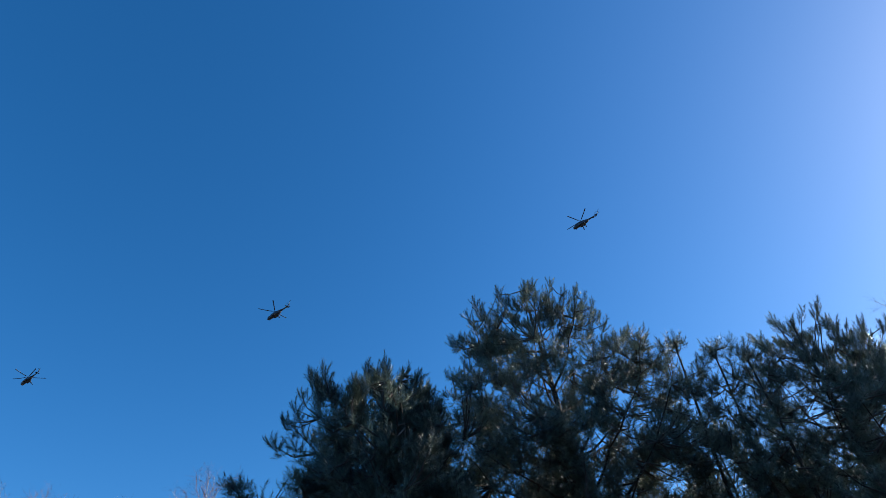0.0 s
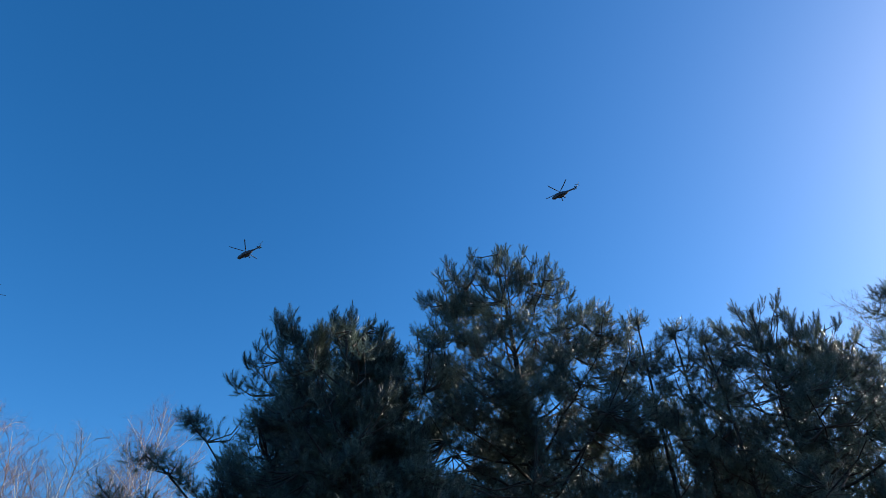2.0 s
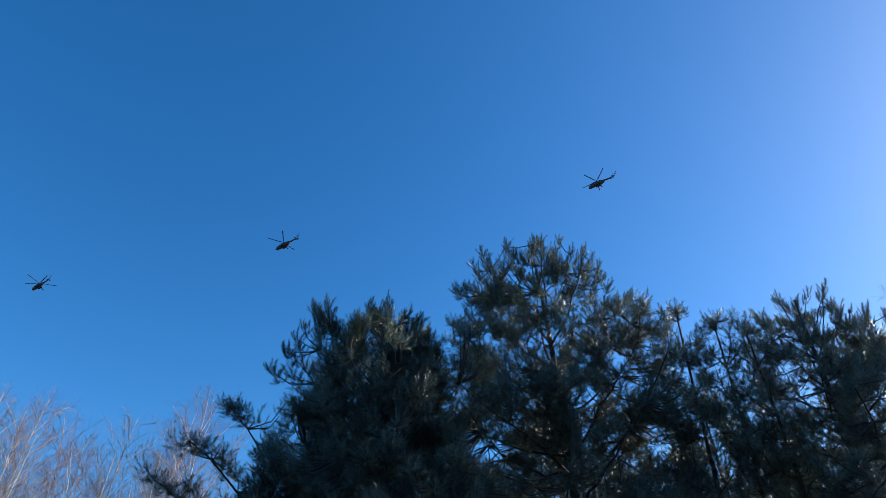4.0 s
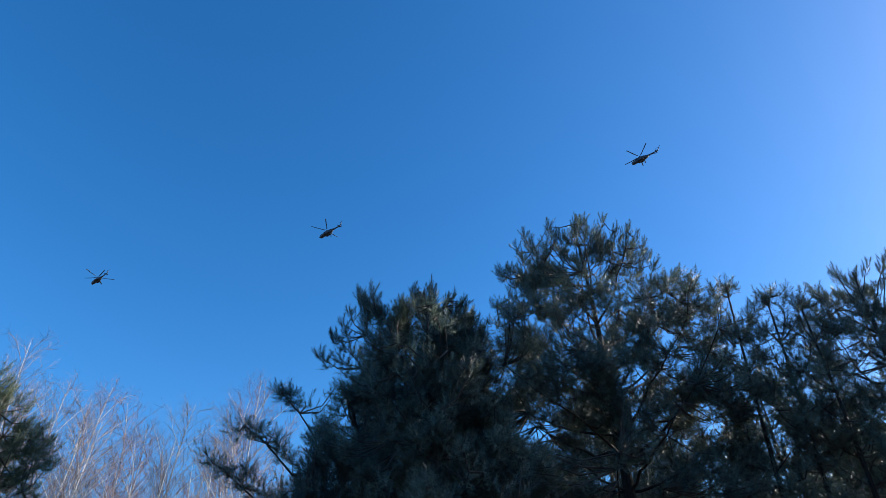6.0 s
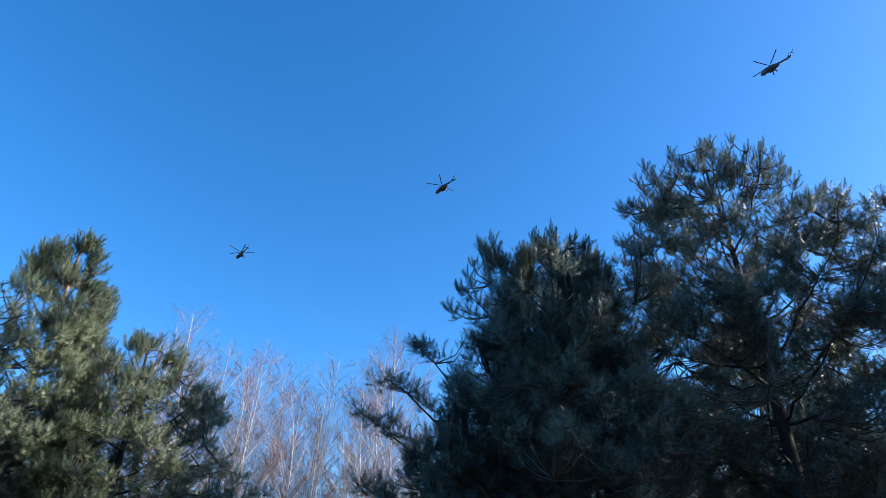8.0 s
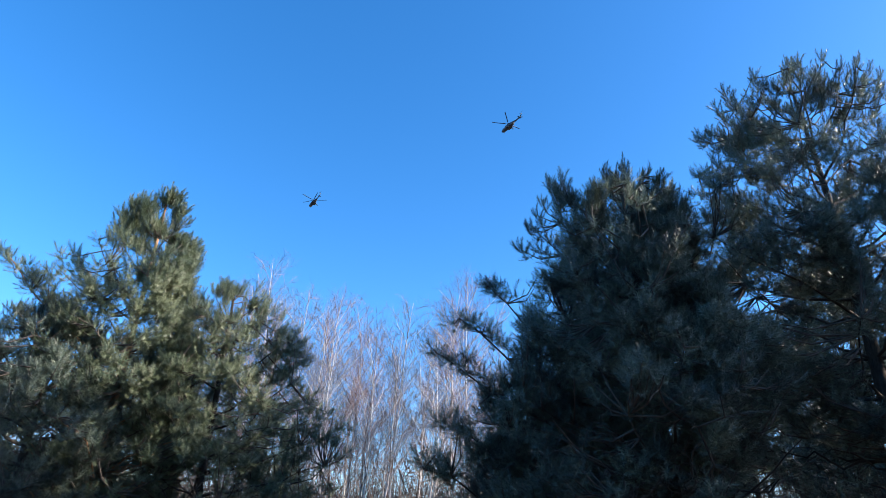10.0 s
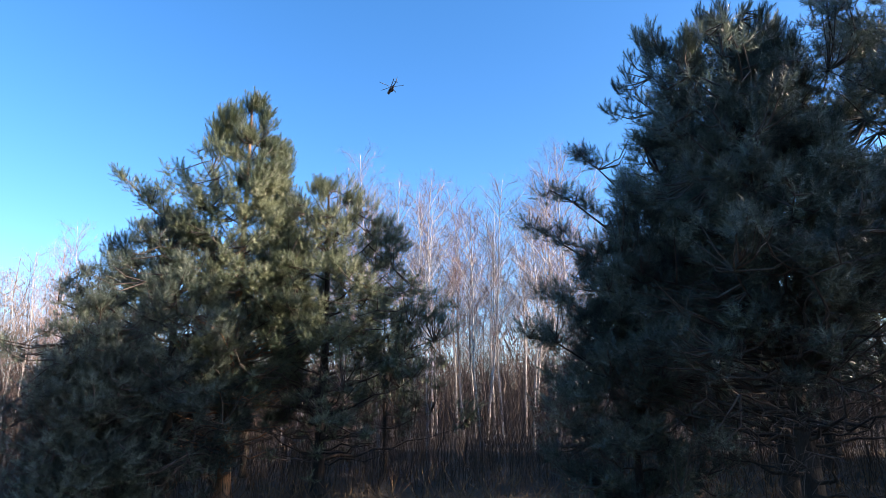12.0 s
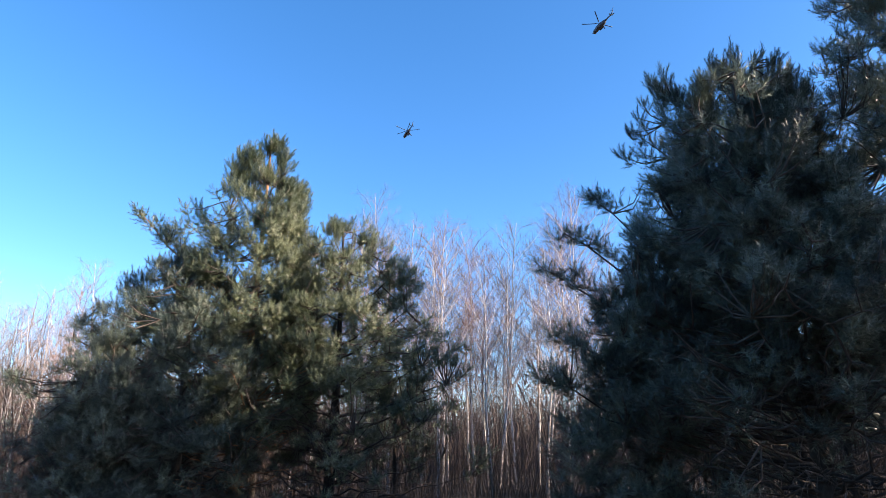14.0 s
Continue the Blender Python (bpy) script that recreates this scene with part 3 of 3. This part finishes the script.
def stand(count, a0, a1, d0, d1, tall):
    """A loose stand of birches between two azimuths and two distances."""
    for i in range(count):
        az = radians(a0 + (a1 - a0) * (i + rng.uniform(0, 1)) / count)
        d = rng.uniform(d0, d1)
        b = copy_thing(kinds[rng.integers(0, 4)], pose(d * math.sin(az), d * math.cos(az), -0.05, rng.uniform(-3, 3), rng.uniform(-3, 3), rng.uniform(0, 360)))
        s = tall * rng.uniform(0.85, 1.08)
        b.scale = (s, s, s)


stand(19, -13, 17, 31, 38, 1.0)
stand(26, -46, -27, 34, 46, 0.79)
stand(11, 17, 56, 22, 42, 0.64)
stand(7, -14, 19, 21, 30, 0.62)
stand(7, 62, 92, 24, 32, 0.95)


# ---- undergrowth ----
def thicket(name, label, seed, stems, twigs, a0, a1, d0, d1, h0, h1, thick, reach, mat=BRUSH):
    """Leafless shrubs and saplings: upright stems with side twigs, joined."""
    r = np.random.default_rng(seed)
    az = np.radians(r.uniform(a0, a1, stems))
    d = r.uniform(d0, d1, stems)
    root = np.stack([d * np.sin(az), d * np.cos(az), np.full(stems, -0.08)], -1)
    way = unit(r.normal(0, 0.15, (stems, 3)) + np.array([0, 0, 1]))
    tall = h0 + (h1 - h0) * r.uniform(0, 1, stems) ** 1.6
    v, f = scatter(STRIPS, root, way, tall, r, thick=thick / tall ** 0.5)
    pick = r.integers(0, stems, twigs)
    g = r.uniform(0.08, 1, twigs)
    p = root[pick] + way[pick] * (tall[pick] * g)[:, None]
    w2 = unit(way[pick] * 0.6 + unit(r.normal(0, 1, (twigs, 3))))
    v2, f2 = scatter(STRIPS, p, w2, reach * r.uniform(0.5, 1.3, twigs), r, thick=np.full(twigs, thick * 0.9))
    tagged(mesh_object(name, np.concatenate([v, v2]), [np.concatenate([f, f2 + len(v)])], mat, None, "", False), label, "shrubs", kind="stuff")


thicket("brush", "brown leafless shrubs and saplings under the birches", 5, 4600, 46000, -58, 100, 18, 42, 1.5, 5.6, 0.75, 1.0)
thicket("undergrowth", "dark leafless undergrowth below the pines", 7, 6500, 52000, -34, 80, 12.5, 24, 1.2, 4.2, 0.5, 0.6)
thicket("far_wood", "distant brown leafless wood behind the birches", 6, 8000, 76000, -65, 110, 50, 95, 4, 11.5, 2.2, 2.6, FAR_TWIG)


def dry_grass():
    """Matted dry grass and fallen leaves on the forest floor."""
    r = np.random.default_rng(15)
    n = 16000
    az = np.radians(r.uniform(-50, 75, n))
    d = r.uniform(8.5, 24, n)
    root = np.stack([d * np.sin(az), d * np.cos(az), np.full(n, -0.06)], -1)
    way = unit(r.normal(0, 0.75, (n, 3)) + np.array([0, 0, 0.9]))
    v, f = scatter(STRIPS, root, way, r.uniform(0.2, 0.6, n), r, thick=np.full(n, 2.4))
    tagged(mesh_object("dry_grass", v, [f], GRASS, None, "", False), "tan matted dry grass on the forest floor", "grass", kind="stuff")


dry_grass()


# ---- helicopters ----
def ball(bm, c, r, seg=24, rings=14):
    m = Matrix.Translation(c) @ Matrix.Diagonal((*r, 1))
    bmesh.ops.create_uvsphere(bm, u_segments=seg, v_segments=rings, radius=1, matrix=m)


def rod(bm, a, b, r1, r2, seg=10):
    a, b = Vector(a), Vector(b)
    m = Matrix.Translation((a + b) / 2) @ (b - a).to_track_quat("Z", "Y").to_matrix().to_4x4()
    bmesh.ops.create_cone(bm, cap_ends=True, segments=seg, radius1=r1, radius2=r2, depth=(b - a).length, matrix=m)


def box(bm, c, size, m=None):
    bmesh.ops.create_cube(bm, size=1, matrix=(m or Matrix()) @ Matrix.Translation(c) @ Matrix.Diagonal((*size, 1)))


def section_body(rows, seg=20):
    """Rings along x: (x, z of the middle, half width, half height)."""
    v, f = [], []
    for x, z, w, h in rows:
        for k in range(seg):
            a = 2 * math.pi * k / seg
            c, s = math.cos(a), math.sin(a)
            v.append((x, w * math.copysign(abs(c) ** 0.8, c), z + h * math.copysign(abs(s) ** 0.8, s)))
    for i in range(len(rows) - 1):
        for k in range(seg):
            n = (k + 1) % seg
            f.append((i * seg + k, i * seg + n, (i + 1) * seg + n, (i + 1) * seg + k))
    f.append(tuple(range(seg))[::-1])
    f.append(tuple((len(rows) - 1) * seg + k for k in range(seg)))
    bm = bmesh.new()
    vs = [bm.verts.new(p) for p in v]
    for q in f:
        bm.faces.new([vs[k] for k in q])
    bmesh.ops.recalc_face_normals(bm, faces=bm.faces)
    return bm


def helicopter(label, m, spin):
    h = tagged(new("helicopter"), label, "helicopter", "helicopters flying in a line")
    part("fuselage", section_body([(6.2, -0.35, 0.1, 0.15), (6.0, -0.3, 0.6, 0.6), (5.4, -0.15, 1.0, 0.95), (4.4, 0, 1.22, 1.2), (2, 0.05, 1.25, 1.25), (-2.5, 0.05, 1.25, 1.25),
                                   (-4.2, 0.25, 1.0, 0.95), (-5.4, 0.5, 0.6, 0.6)]), HELI_PAINT, h, smooth=True)
    part("engine_cowling", section_body([(3.4, 1.55, 0.35, 0.3), (3.0, 1.6, 0.75, 0.45), (0.5, 1.65, 0.85, 0.6), (-2.0, 1.55, 0.7, 0.5), (-3.6, 1.2, 0.25, 0.25)]), HELI_PAINT, h, smooth=True)
    boom = part("tail_boom", section_body([(-4.8, 0.5, 0.55, 0.55), (-8, 0.7, 0.38, 0.4), (-11.2, 0.9, 0.22, 0.26), (-11.8, 0.95, 0.15, 0.2)]), HELI_PAINT, h, smooth=True)
    bm = bmesh.new()
    rod(bm, (-11.2, 0, 0.9), (-12.6, 0, 2.6), 0.34, 0.2)
    part("tail_fin", bm, HELI_PAINT, h, smooth=True)
    for sy in (-1, 1):
        bm = bmesh.new()
        box(bm, (-10.5, sy * 0.85, 0.95), (0.8, 1.3, 0.09))
        bmesh.ops.bevel(bm, geom=bm.edges, offset=0.03, segments=2, affect="EDGES")
        part("stabiliser", bm, HELI_PAINT, h)
        tank = section_body([(1.9, -0.6, 0.12, 0.15), (1.5, -0.6, 0.38, 0.45), (-1.8, -0.6, 0.38, 0.45), (-2.3, -0.6, 0.12, 0.15)])
        bmesh.ops.translate(tank, verts=tank.verts, vec=(0, sy * 1.55, 0))
        part("side_tank", tank, HELI_BELLY, h, smooth=True)
        bm = bmesh.new()
        rod(bm, (-1.6, sy * 1.2, -0.7), (-1.8, sy * 2.1, -1.65), 0.09, 0.08)
        rod(bm, (-0.6, sy * 1.1, -1.0), (-1.8, sy * 2.1, -1.65), 0.06, 0.06)
        leg = part("main_gear_strut", bm, HELI_BELLY, h, smooth=True)
        bm = bmesh.new()
        rod(bm, (-1.8, sy * 2.1 - 0.14, -1.75), (-1.8, sy * 2.1 + 0.14, -1.75), 0.43, 0.43, 20)
        part("wheel", bm, RUBBER, leg)
        for k in range(5):
            bm = bmesh.new()
            rod(bm, (2.6 - k * 1.15, sy * 1.22, 0.35), (2.6 - k * 1.15, sy * 1.285, 0.35), 0.22, 0.22, 16)
            part("window", bm, GLASS, h)
    bm = bmesh.new()
    rod(bm, (4.3, 0, -1.1), (4.4, 0, -1.7), 0.07, 0.07)
    leg = part("nose_gear_strut", bm, HELI_BELLY, h, smooth=True)
    bm = bmesh.new()
    rod(bm, (4.4, -0.25, -1.75), (4.4, 0.25, -1.75), 0.28, 0.28, 18)
    part("wheel", bm, RUBBER, leg)
    bm = bmesh.new()
    ball(bm, (5.25, 0, 0.18), (0.78, 0.9, 0.62))
    part("cockpit_glazing", bm, GLASS, h, smooth=True)
    bm = bmesh.new()
    rod(bm, (0, 0, 1.9), (0, 0, 2.75), 0.28, 0.2)
    ball(bm, (0, 0, 2.75), (0.5, 0.5, 0.25))
    hub = part("rotor_hub", bm, HELI_BLADE, h, smooth=True)
    for k in range(5):
        a = radians(spin + 72 * k)
        bm = bmesh.new()
        turn = Matrix.Rotation(a, 4, "Z")
        rod(bm, (0.3, 0, 2.75), (1.9, 0, 2.8), 0.11, 0.09, 8)
        n = 8
        v = [(1.6 + 9.0 * i / n, sy * 0.3, 2.8 + 0.9 * (i / n) ** 1.6 + sz * 0.035) for i in range(n + 1) for sy, sz in ((-1, -1), (1, -1), (1, 1), (-1, 1))]
        vs = [bm.verts.new(p) for p in v]
        for i in range(n):
            for j in range(4):
                bm.faces.new([vs[4 * i + j], vs[4 * i + (j + 1) % 4], vs[4 * i + 4 + (j + 1) % 4], vs[4 * i + 4 + j]])
        bm.faces.new(vs[:4])
        bm.faces.new(vs[-4:][::-1])
        bmesh.ops.transform(bm, matrix=turn, verts=bm.verts)
        part("rotor_blade", bm, HELI_BLADE, hub)
    bm = bmesh.new()
    rod(bm, (-12.6, -0.2, 2.6), (-12.6, 0.5, 2.6), 0.16, 0.12)
    tail_hub = part("tail_rotor_hub", bm, HELI_BLADE, h, smooth=True)
    for k in range(3):
        bm = bmesh.new()
        box(bm, (0, 0, 1.05), (0.27, 0.05, 1.7))
        bmesh.ops.transform(bm, matrix=Matrix.Translation((-12.6, 0.45, 2.6)) @ Matrix.Rotation(radians(20 + 120 * k + spin), 4, "Y"), verts=bm.verts)
        part("tail_rotor_blade", bm, HELI_BLADE, tail_hub)
    h.matrix_basis = m
    return h


helicopter("dark military transport helicopter flying away, five-bladed rotor", pose(-29.6, 457.4, 250, 0, 4, 116), 27)
helicopter("dark military transport helicopter in level flight, five-bladed rotor", pose(97.2, 324.9, 252, 0, 4, 116), 55)
helicopter("dark military transport helicopter seen from below in flight", pose(254, 189, 279, 0, 4, 116), 61)
